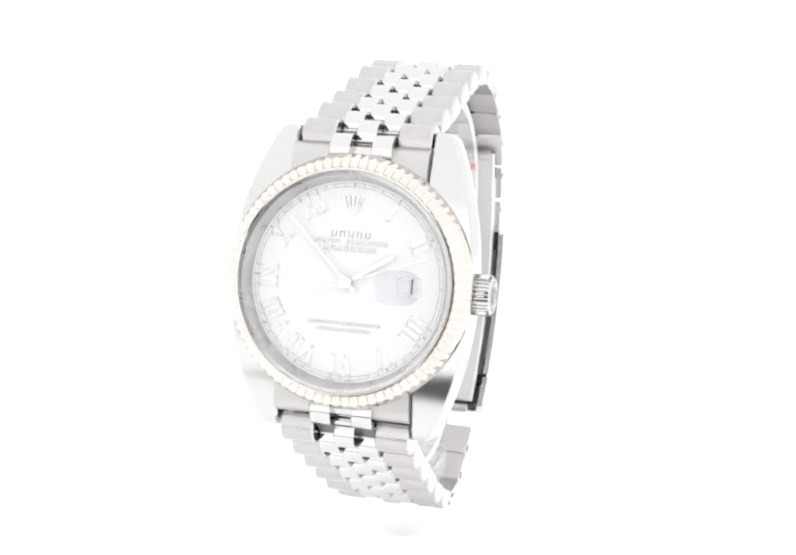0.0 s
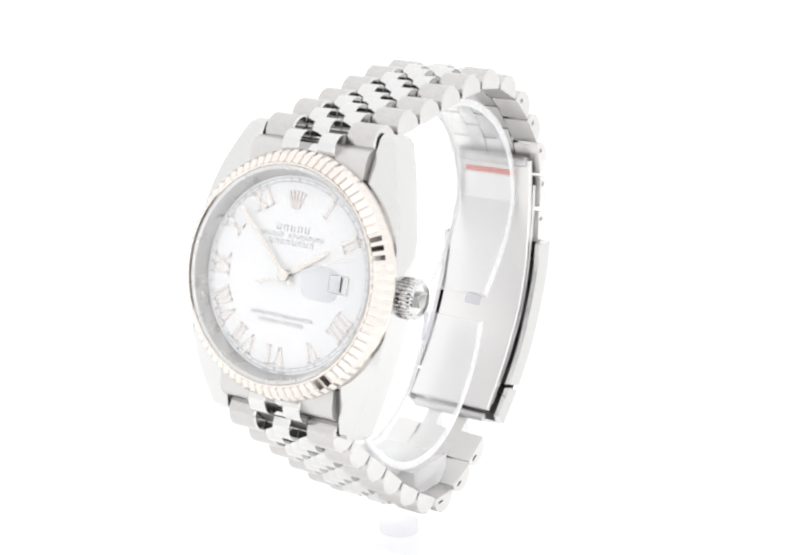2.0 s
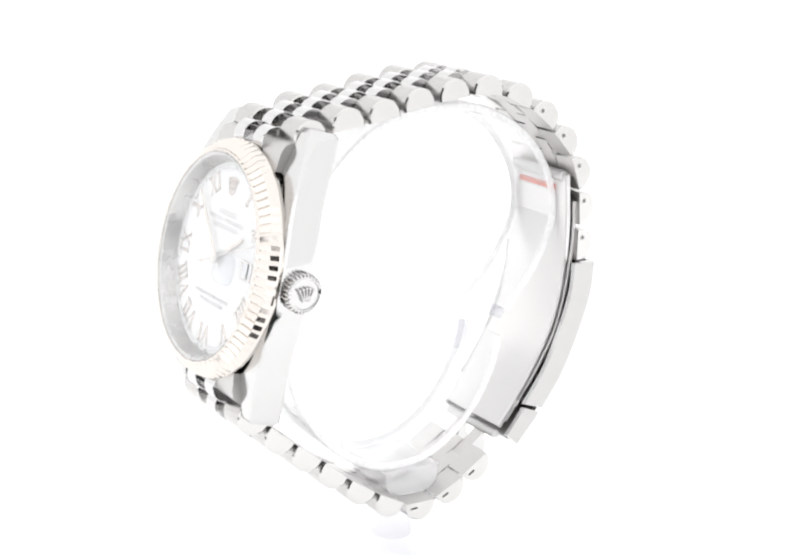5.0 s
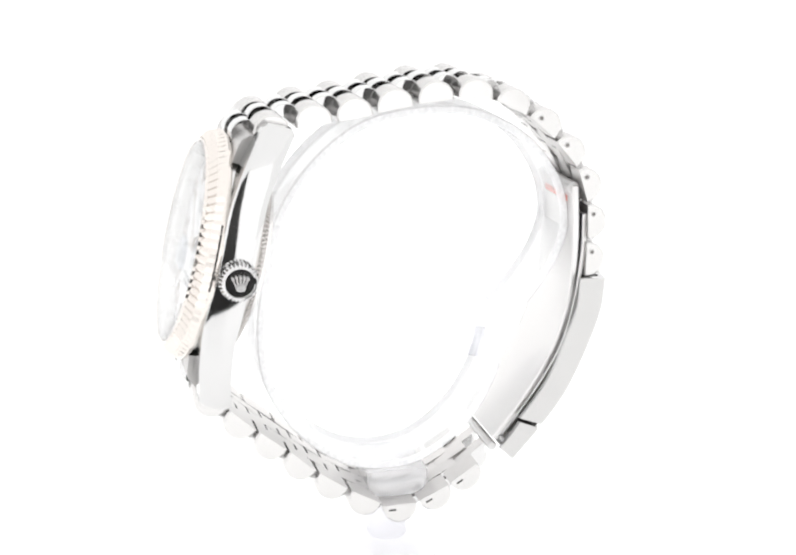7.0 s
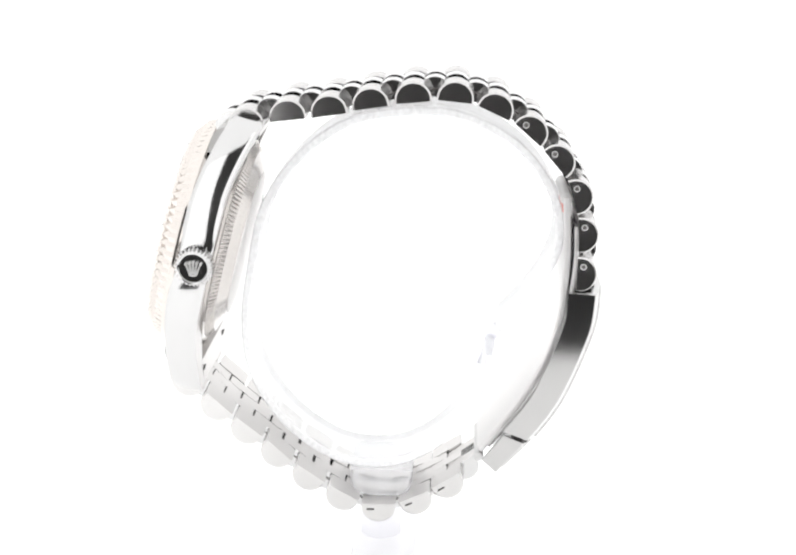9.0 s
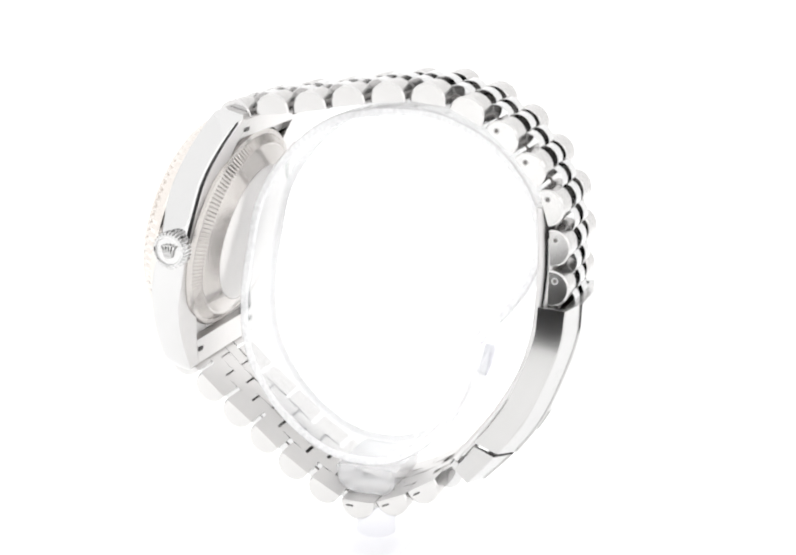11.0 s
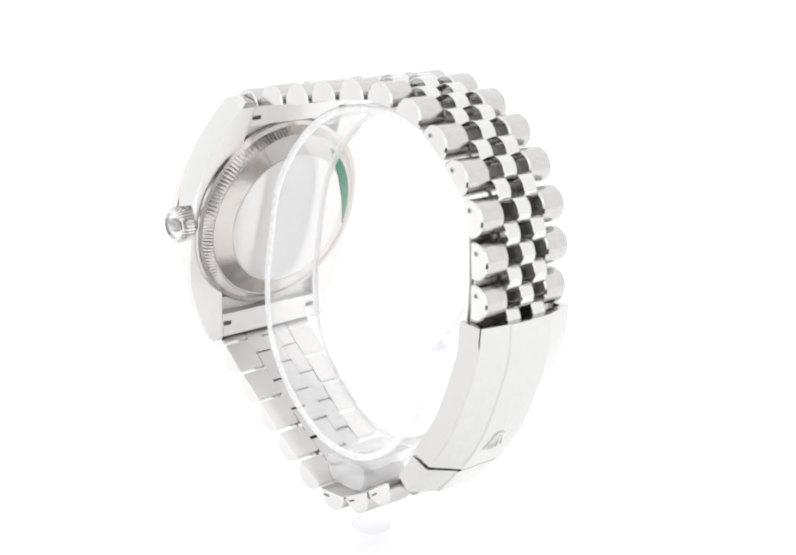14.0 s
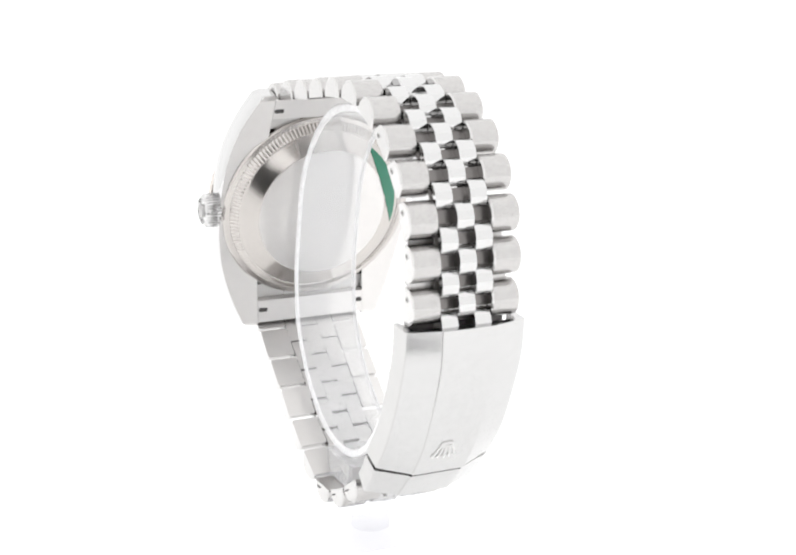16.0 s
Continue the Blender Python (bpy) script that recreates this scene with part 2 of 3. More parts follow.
def bezel():
    bm = bmesh.new()
    n, rows = 80, []
    steps = n * 2
    for r, h, cut in [(18.2, -1.7, 0), (19.1, -1.6, 0), (19.25, -1.3, 0), (19.28, -0.95, 0), (19.22, -0.6, 0.1), (18.72, 0.72, 0.34), (18.1, 1.2, 0.42),
                      (17.25, 1.86, 0.38), (17.08, 2.1, 0), (16.85, 2.14, 0), (16.65, 2.0, 0), (16.62, 0.9, 0)]:
        row = []
        for i in range(steps):
            ang = 2 * math.pi * i / steps
            rr, hh = r - cut * (i % 2) * 0.62, h - cut * (i % 2) * 0.78
            row.append(C(rr * math.cos(ang), rr * math.sin(ang), hh))
        rows.append(row)
    ring_faces(bm, rows)
    part("bezel", bm, GOLD, watch, "fluted white-gold bezel", smooth=8)


DIAL_N = -0.64


def D(u, v, n):
    """A place on the dial, which lies below the bezel's foot."""
    return C(u, v, n + DIAL_N)


def roman(bm, text, ang, radius, size, place):
    """Applied numerals with their feet to the dial's middle."""
    widths = {"I": 0.36, "V": 0.92, "X": 0.92}
    total = sum(widths[c] for c in text)
    x = -total / 2
    squeeze = min(1.0, 1.9 / total)
    ca, sa = math.cos(ang), math.sin(ang)

    def put(pts):
        out = []
        for px, py in pts:
            px, py = px * size * squeeze, (py - 0.5) * size * 1.0 + radius
            out.append((px * sa + py * ca, -px * ca + py * sa))
        prism(bm, out, 0.0, 0.16, place)

    def bar(x0, y0, x1, y1, w):
        put([(x0 - w / 2, y0), (x0 + w / 2, y0), (x1 + w / 2, y1), (x1 - w / 2, y1)])
    for c in text:
        w = widths[c]
        m = x + w / 2
        if c == "I":
            bar(m, 0, m, 1, 0.17)
            bar(m, 0, m, 0.07, 0.34)
            bar(m, 0.93, m, 1, 0.34)
        elif c == "V":
            bar(m, 0, m - 0.29, 1, 0.19)
            bar(m, 0.02, m + 0.29, 1, 0.09)
            bar(m - 0.29, 0.93, m - 0.29, 1, 0.36)
            bar(m + 0.29, 0.93, m + 0.29, 1, 0.30)
        else:
            bar(m + 0.28, 0, m - 0.28, 1, 0.19)
            bar(m - 0.28, 0, m + 0.28, 1, 0.09)
            for yy in (0, 0.93):
                bar(m - 0.28, yy, m - 0.28, yy + 0.07, 0.34)
                bar(m + 0.28, yy, m + 0.28, yy + 0.07, 0.34)
        x += w


def fan(bm, place, size, low, high):
    """A plain emblem: five spreading bars with round tips on a bowed foot."""
    for q in (-2, -1, 0, 1, 2):
        ang = radians(90 - 15 * q)
        x1, y1 = 0.10 * q * size + 0.62 * size * math.cos(ang), 0.80 * size * math.sin(ang) - 0.05 * size
        x0 = 0.12 * q * size
        wd = 0.055 * size
        prism(bm, [(x0 - wd * 1.2, 0), (x0 + wd * 1.2, 0), (x1 + wd * 0.6, y1), (x1 - wd * 0.6, y1)], low, high, place)
        prism(bm, [(x1 + 0.095 * size * math.cos(k * math.pi / 4), y1 + 0.095 * size * math.sin(k * math.pi / 4)) for k in range(8)],
              low, high + 0.02, place)
    prism(bm, [(-0.33 * size, 0), (-0.26 * size, -0.16 * size), (0, -0.22 * size), (0.26 * size, -0.16 * size), (0.33 * size, 0),
               (0, -0.06 * size)], low, high, place)


def letters(text, size, x, y, n, mat, parent, name, spin=0.0):
    """Lettering in the built-in font, laid on the dial."""
    cu = bpy.data.curves.new(name, "FONT")
    cu.body, cu.size, cu.align_x, cu.align_y, cu.extrude = text, size, "CENTER", "CENTER", 0.01
    cu.resolution_u = 2
    tmp = bpy.data.objects.new("tmp", cu)
    me = bpy.data.meshes.new_from_object(tmp)
    bpy.data.objects.remove(tmp)
    cs, sn = math.cos(spin), math.sin(spin)
    for vert in me.vertices:
        px, py, pz = vert.co
        vert.co = D(x + px * cs - py * sn, y + px * sn + py * cs, n + pz)
    me.name = name
    me.materials.clear()
    me.materials.append(mat)
    ob = new(name, me)
    ob.parent = parent
    return ob


def dial():
    bm = bmesh.new()
    turned(bm, [(15.6, -0.9), (15.6, 0.0)], 96, place=D)
    face = part("dial", bm, DIAL, watch, "white lacquered dial with applied Roman numerals", smooth=0)
    bm = bmesh.new()
    turned(bm, [(16.6, -0.6), (15.3, 0.02), (15.2, 0.12), (16.1, 2.3), (16.6, 2.5)], 96, False, False, D)
    part("rehaut", bm, REHAUT, watch, "plain steel ring inside the crystal")
    for hour, text in zip((1, 2, 4, 5, 6, 7, 8, 9, 10, 11), ("I", "II", "IIII", "V", "VI", "VII", "VIII", "IX", "X", "XI")):
        bm = bmesh.new()
        roman(bm, text, radians(90 - 30 * hour), 12.5, 3.0, D)
        part("numeral", bm, MARK, face, smooth=0)
    bm = bmesh.new()
    fan(bm, lambda x, y, n: D(x, y + 10.7, n), 2.8, 0.0, 0.25)
    part("emblem", bm, MARK, face, "applied metal fan-shaped emblem", smooth=0)
    # minute track
    bm = bmesh.new()
    for r in (14.85, 14.3):
        turned(bm, [(r - 0.035, 0.006), (r + 0.035, 0.006)], 120, False, False, D)
    for i in range(60):
        q = 2 * math.pi * i / 60
        w = 0.06 if i % 5 else 0.11
        t = [(14.3, -w), (14.85, -w), (14.85, w), (14.3, w)]
        bm.faces.new([bm.verts.new(D(x * math.cos(q) - y * math.sin(q), x * math.sin(q) + y * math.cos(q), 0.008)) for x, y in t])
    part("minute_track", bm, PRINT, face, "printed grey minute track", smooth=0)
    # maker's lines as plain blocks
    for y, high, words, span in ((7.15, 0.95, (5,), 6.6), (6.0, 0.72, (6, 9), 12.0), (4.95, 0.85, (8,), 8.6)):
        cells = sum(words) + len(words) - 1
        step = span / cells
        x = -span / 2 + step / 2
        for w in words:
            bm = bmesh.new()
            for i in range(w):
                for dx, dw in ((-0.24, 0.055), (0.24, 0.055)):
                    cx = x + dx * step
                    prism(bm, [(cx - dw * step, y - high / 2), (cx + dw * step, y - high / 2), (cx + dw * step, y + high / 2),
                               (cx - dw * step, y + high / 2)], 0.004, 0.02, D)
                my = y + (high / 2 - 0.12) * (1 if i % 2 else -1)
                prism(bm, [(x - 0.2 * step, my - 0.05), (x + 0.2 * step, my - 0.05), (x + 0.2 * step, my + 0.05), (x - 0.2 * step, my + 0.05)],
                      0.004, 0.02, D)
                x += step
            x += step
            part("print_bar", bm, PRINT, face, "printed grey bars", smooth=0)
    letters("SUPERLATIVE CHRONOMETER", 0.86, 0, -6.35, 0.015, LETTER, face, "lettering")
    letters("OFFICIALLY CERTIFIED", 0.86, 0, -7.35, 0.015, LETTER, face, "lettering")
    letters("SWISS", 0.55, -1.55, -14.98, 0.015, LETTER, face, "lettering", radians(-6))
    letters("MADE", 0.55, 1.55, -14.98, 0.015, LETTER, face, "lettering", radians(6))
    # date
    bm = bmesh.new()
    prism(bm, [(7.9, -1.35), (11.3, -1.35), (11.3, 1.35), (7.9, 1.35)], 0.0, 0.05, D)
    part("date_window", bm, DIAL, face, "white date disc in a framed window", smooth=0)
    bm = bmesh.new()
    o, i2 = [(7.8, -1.45), (11.4, -1.45), (11.4, 1.45), (7.8, 1.45)], [(8.0, -1.25), (11.2, -1.25), (11.2, 1.25), (8.0, 1.25)]
    for k in range(4):
        prism(bm, [o[k], o[(k + 1) % 4], i2[(k + 1) % 4], i2[k]], 0.0, 0.12, D)
    part("date_frame", bm, MARK, face, smooth=0)
    letters("1", 3.4, 10.1, 0, 0.16, INK, face, "date_numeral")
    # hands
    def hand(name, ang, length, tail, w0, w1, h, extra=None):
        bm = bmesh.new()
        cs, sn = math.cos(ang), math.sin(ang)

        def pl(x, y, n):
            return D(x * cs - y * sn, x * sn + y * cs, n)
        prism(bm, [(-tail, -w0 / 2), (length * 0.96, -w1 / 2), (length, 0), (length * 0.96, w1 / 2), (-tail, w0 / 2)], h, h + 0.16, pl)
        prism(bm, [(0.9 * math.cos(k * math.pi / 8), 0.9 * math.sin(k * math.pi / 8)) for k in range(16)], h, h + 0.17, pl)
        if extra:
            prism(bm, [(extra + 0.42 * math.cos(k * math.pi / 6), 0.42 * math.sin(k * math.pi / 6)) for k in range(12)], h, h + 0.17, pl)
        part(name, bm, HAND, watch, "pale polished baton " + name.replace("_", " "), smooth=0)
    hand("hour_hand", math.atan2(4.5, 7.2), 8.6, 1.5, 0.75, 0.65, 0.35)
    hand("minute_hand", math.atan2(9.5, -9.8), 13.4, 1.8, 0.65, 0.45, 0.65)
    hand("second_hand", math.atan2(2.0, 5.5), 13.2, 5.8, 0.22, 0.10, 0.95, -4.2)
    # crystal with its lens over the date
    bm = bmesh.new()
    turned(bm, [(16.55, 1.7), (16.55, 2.3), (16.2, 2.62), (15.7, 2.7)], 96)
    glass = part("crystal", bm, CRYSTAL, watch, "clear flat sapphire crystal")
    glass.visible_shadow = False
    bm = bmesh.new()
    rows = []
    for rr, h in ((1.0, 2.72), (1.0, 3.0), (0.93, 3.2), (0.7, 3.42), (0.4, 3.54), (0.12, 3.57)):
        row = []
        for i in range(40):
            q = 2 * math.pi * i / 40
            cx, cy = math.cos(q), math.sin(q)
            ex = 3.3 * math.copysign(abs(cx) ** 0.6, cx)
            ey = 2.6 * math.copysign(abs(cy) ** 0.6, cy)
            row.append(C(8.6 + rr * ex, rr * ey, h))
        rows.append(row)
    ring_faces(bm, rows, caps=True)
    lens = part("date_lens", bm, LENS, watch, "clear magnifying lens over the date")
    lens.visible_shadow = False


def crown():
    bm = bmesh.new()
    steps = 30 * 4
    rows = []
    for u, r, cut in ((18.2, 2.2, 0), (18.6, 2.3, 0), (18.7, 2.9, 0.25), (19.1, 3.15, 0.35), (21.0, 3.15, 0.35), (21.4, 2.9, 0.2), (21.55, 2.65, 0),
                      (21.75, 2.5, 0), (21.7, 2.35, 0), (21.3, 2.25, 0)):
        rows.append([C(u, -0.3 + (r - cut * (i % 4 in (2, 3))) * math.cos(2 * math.pi * i / steps),
                       -4.7 + (r - cut * (i % 4 in (2, 3))) * math.sin(2 * math.pi * i / steps)) for i in range(steps)])
    ring_faces(bm, rows, caps=True)
    knob = part("winding_crown", bm, POLISHED, watch, "fluted polished steel winding crown", smooth=25)
    bm = bmesh.new()
    fan(bm, lambda x, y, n: C(21.25 + n, -1.0 + y * 0.97 + x * 0.22, -4.9 - x * 0.97 + y * 0.22), 2.3, 0.0, 0.65)
    part("emblem", bm, MATTE, knob, smooth=0)


def case_back():
    bm = bmesh.new()
    steps = 144 * 4
    rows = []
    for r, h, cut in ((18.4, -6.4, 0), (18.4, -7.1, 0), (18.1, -7.45, 0), (17.3, -7.6, 0), (17.15, -7.75, 0.2), (16.1, -8.75, 0.2), (15.9, -8.82, 0),
                      (15.7, -8.75, 0), (15.45, -8.82, 0), (12.6, -10.15, 0), (12.4, -10.1, 0)):
        rows.append([C(r * math.cos(2 * math.pi * i / steps), r * math.sin(2 * math.pi * i / steps), h + cut * (i % 4 in (1, 2)))
                     for i in range(steps)])
    ring_faces(bm, rows, caps=True)
    back = part("case_back", bm, BACK, watch, "satin steel case back with a coin-edge ring", smooth=25)
    bm = bmesh.new()
    turned(bm, [(12.45, -10.0), (12.45, -10.18), (12.25, -10.24), (6.0, -10.26), (0.02, -10.27)], 96)
    part("back_disc", bm, FLAT, back, "pale satin flat disc of the case back")
    bm = bmesh.new()
    rows = []
    for q in np.linspace(radians(124), radians(194), 28):
        near = min(15.0, 15.1 * math.cos(radians(35)) / math.cos(q - radians(159)))
        row = []
        for lift in (0.03, 0.08):
            for r in np.linspace(near, 15.1, 6)[::1 if lift < 0.05 else -1]:
                row.append(C(r * math.cos(q), r * math.sin(q), -8.82 - (15.45 - r) * 1.33 / 2.85 - lift))
        rows.append(row)
    ring_faces(bm, rows, caps=True)
    part("sticker", bm, GREEN, back, "green protective sticker edge", smooth=0)


case(), bezel(), dial(), crown(), case_back()


# ---- the bracelet: ends of each link's flat side in the side plane, from the top lugs and from the bottom lugs to the clasp ----
TOP = [(-25.8, 27.2, -20.4, 28.6), (-19.2, 29.0, -13.6, 29.7), (-12.6, 29.8, -6.9, 30.7), (-5.9, 31.1, -0.3, 32.0), (0.8, 32.3, 6.5, 32.9), (7.4, 33.1, 13.1, 32.6),
       (13.8, 32.4, 19.2, 29.9), (19.9, 29.6, 24.2, 25.9), (24.6, 25.4, 28.6, 20.8), (28.9, 20.3, 30.6, 14.9), (30.8, 14.1, 31.1, 8.6),
       (31.0, 7.6, 31.0, 1.9)]
LOW = [(-35.0, -13.1, -31.1, -16.8), (-30.4, -17.4, -26.2, -21.1), (-25.6, -21.6, -20.9, -25.2), (-20.4, -25.6, -15.9, -29.5), (-15.3, -30.0, -10.3, -33.3),
       (-9.7, -33.8, -4.4, -36.6), (-4.0, -37.2, 1.8, -37.1), (2.4, -36.8, 7.5, -34.4), (8.0, -34.0, 12.6, -31.0)]


def link_profile(half, foot, height, shoulder, steps=12, base=0.0):
    """D-shaped side of a link: flat below, domed above."""
    pts = [(-foot, base), (foot, base), (foot, base + 0.45)]
    if half < foot - 0.3:
        pts.append((half, shoulder))
    for i in range(steps + 1):
        q = math.pi * i / steps
        pts.append((half * math.cos(q), shoulder + (height - shoulder) * math.sin(q)))
    if half < foot - 0.3:
        pts.append((-half, shoulder))
    pts.append((-foot, base + 0.45))
    out = []
    for p in pts:
        if not out or abs(p[0] - out[-1][0]) + abs(p[1] - out[-1][1]) > 0.02:
            out.append(p)
    return out


def link_body(name, prof, wide, mat, chamfer=0.28):
    """One link, its width along x from -wide/2 to wide/2."""
    bm = bmesh.new()
    top = max(p[1] for p in prof)
    rows = []
    for x, c in ((-wide / 2, chamfer), (-wide / 2 + chamfer * 0.8, 0), (wide / 2 - chamfer * 0.8, 0), (wide / 2, chamfer)):
        k = 1 - c / 3.0
        rows.append([Vector((x, s * k, (h if h < 0.5 else 0.5 + (h - 0.5) * (1 - c / (top - 0.5)))))
                     * K for s, h in prof])
    ring_faces(bm, rows, caps=True)
    return link_mesh(name, bm, mat, 28)


def chain_frame(e):
    """The pose of a link in the watch's space: x along u, y along the chain, z outwards."""
    a0, z0, a1, z1 = e
    d = Vector((0, a1 - a0, z1 - z0)).normalized()
    x = Vector((1, 0, 0))
    out = x.cross(d)
    m = Matrix((x, d, out)).transposed().to_4x4()
    m.translation = W(0, (a0 + a1) / 2, (z0 + z1) / 2)
    return m


def bracelet():
    rows = []
    for chain, flip in ((TOP, 1), (LOW, -1)):
        n = len(chain)
        for i, e in enumerate(chain):
            rows.append((chain_frame(e), 10.35 - 1.2 * i / (n - 1), flip, i, n))
    # upper and lower strap that the links ride on, dark to paint shade in their gaps
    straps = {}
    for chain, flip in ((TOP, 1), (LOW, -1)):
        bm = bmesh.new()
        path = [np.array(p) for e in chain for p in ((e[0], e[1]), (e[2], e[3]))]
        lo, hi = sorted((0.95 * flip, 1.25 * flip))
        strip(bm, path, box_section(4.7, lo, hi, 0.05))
        straps[flip] = part("bracelet", bm, RECESS_SHADE, watch, "half of a five-piece link bracelet in brushed and polished steel")
    outer = link_body("outer_link", link_profile(2.95, 2.95, 3.35, 0.55, 14), 5.4, BRUSHED)
    outer.materials.append(LINK_SIDE)
    for p in outer.polygons:
        if abs(p.normal.x) > 0.3:
            p.material_index = 1
    outer.materials.append(FLAT)
    ends = link_body("inner", link_profile(2.35, 3.1, 3.35, 1.3, 10), 3.2, POLISHED, 0.12)
    ends.materials.append(FLAT)
    for me, slot in ((outer, 2), (ends, 1)):
        for p in me.polygons:
            if p.normal.z < -0.9:
                p.material_index = slot
    lift = Matrix.Translation((0, 0, 0.12 * K))

    def put(name, me, m, flip):
        ob = new(name, me)
        ob.parent = straps[flip]
        ob.matrix_local = m
        return ob
    for m, hw, flip, i, n in rows:
        k = hw / 10.35
        base = m @ Matrix.Diagonal((k, 1, flip, 1))
        for s in (-1, 1):
            put("outer_link", outer, base @ Matrix.Translation((s * (10.35 - 2.7) * K, 0, 0)), flip)
        put("centre_link", ends, base @ lift, flip)
    # the rows between
    for chain, flip in ((TOP, 1), (LOW, -1)):
        n = len(chain)
        for i in range(n):
            e0 = np.array(chain[i])
            e1 = np.array(chain[i + 1]) if i + 1 < n else 2 * np.array(chain[i]) - np.array(chain[i - 1])
            m = chain_frame((e0 + e1) / 2)
            k = (10.35 - 1.2 * (i + 0.5) / (n - 1)) / 10.35
            for s in (-1, 1):
                put("centre_link", ends, m @ Matrix.Diagonal((k, 1, flip, 1)) @ lift @ Matrix.Translation((s * 3.24 * K, 0, 0)), flip)
    # the short pieces next to the case
    for e, flip in (((-28.0, 24.7, -23.8, 28.5), 1), ((-35.4, -9.0, -34.0, -13.4), -1)):
        for sd in (-1, 1):
            put("centre_link", ends, chain_frame(e) @ Matrix.Diagonal((1, 1, flip, 1)) @ Matrix.Translation((sd * 3.3 * K, 0, 0)), flip)
    # pin heads, and dark blocks painted as shaded screw slots, on the link sides
    bm = bmesh.new()
    ring_faces(bm, [[Vector((x * K, r * K * math.cos(q * math.pi / 6), r * K * math.sin(q * math.pi / 6))) for q in range(12)]
                    for x, r in ((0, 0.55), (0.06, 0.55), (0.06, 0.4), (0.02, 0.36))], caps=True)
    head = link_mesh("pin_head", bm, MATTE, 30)
    head.materials.append(RECESS_SHADE)
    for p in head.polygons:
        if abs(p.normal.x) > 0.9 and len(p.vertices) == 12:
            p.material_index = 1
    bm = bmesh.new()
    bmesh.ops.create_cube(bm, size=1)
    for v in bm.verts:
        v.co = Vector((v.co.x * 0.1, v.co.y * 1.3, v.co.z * 0.28)) * K
    slot = link_mesh("screw_slot", bm, HOLLOW_SHADE, 0)
    for m, hw, flip, i, n in rows:
        if flip > 0 and i >= 7:
            put("pin_head", head, m @ Matrix.Translation((hw * K, -1.3 * K, 1.0 * K)), flip)
        if flip < 0 and i >= 6:
            put("screw_slot", slot, m @ Matrix.Translation(((hw + 0.03) * K, -1.4 * K, -0.9 * K)), flip)
    # solid end links between the lugs
    for t in (1, -1):
        for lo, hi, prof, mat in (
                (-10.72, -4.95, [(16.0, -1.5), (18.9, -1.8), (20.0, -2.3), (20.7, -3.3), (20.9, -4.6), (20.9, -7.2), (16.0, -6.6)], END_LINK),
                (4.95, 10.72, [(16.0, -1.5), (18.9, -1.8), (20.0, -2.3), (20.7, -3.3), (20.9, -4.6), (20.9, -7.2), (16.0, -6.6)], END_LINK),
                (-4.9, 4.9, [(16.0, -1.7), (18.9, -2.0), (20.1, -2.6), (20.8, -3.8), (20.85, -7.2), (16.0, -6.6)], POLISHED),
                (-10.74, 10.74, [(18.62, -7.0), (22.4, -8.4), (22.9, -9.0), (22.6, under(22.6) - 0.02), (20.5, under(20.5) - 0.02),
                                  (18.62, under(18.62) - 0.02)], FLAT)):
            bm = bmesh.new()
            ring_faces(bm, [[C(u, t * v, n) for v, n in prof] for u in (lo, hi)], caps=True)
            part("end_link", bm, mat, straps[t], smooth=40)


bracelet()


def bright_sides(ob):
    """Polish the upright sides of a satin piece."""
    ob.data.materials.append(CLASP_SIDE)
    for p in ob.data.polygons:
        if abs(p.normal.x) > 0.8:
            p.material_index = 1


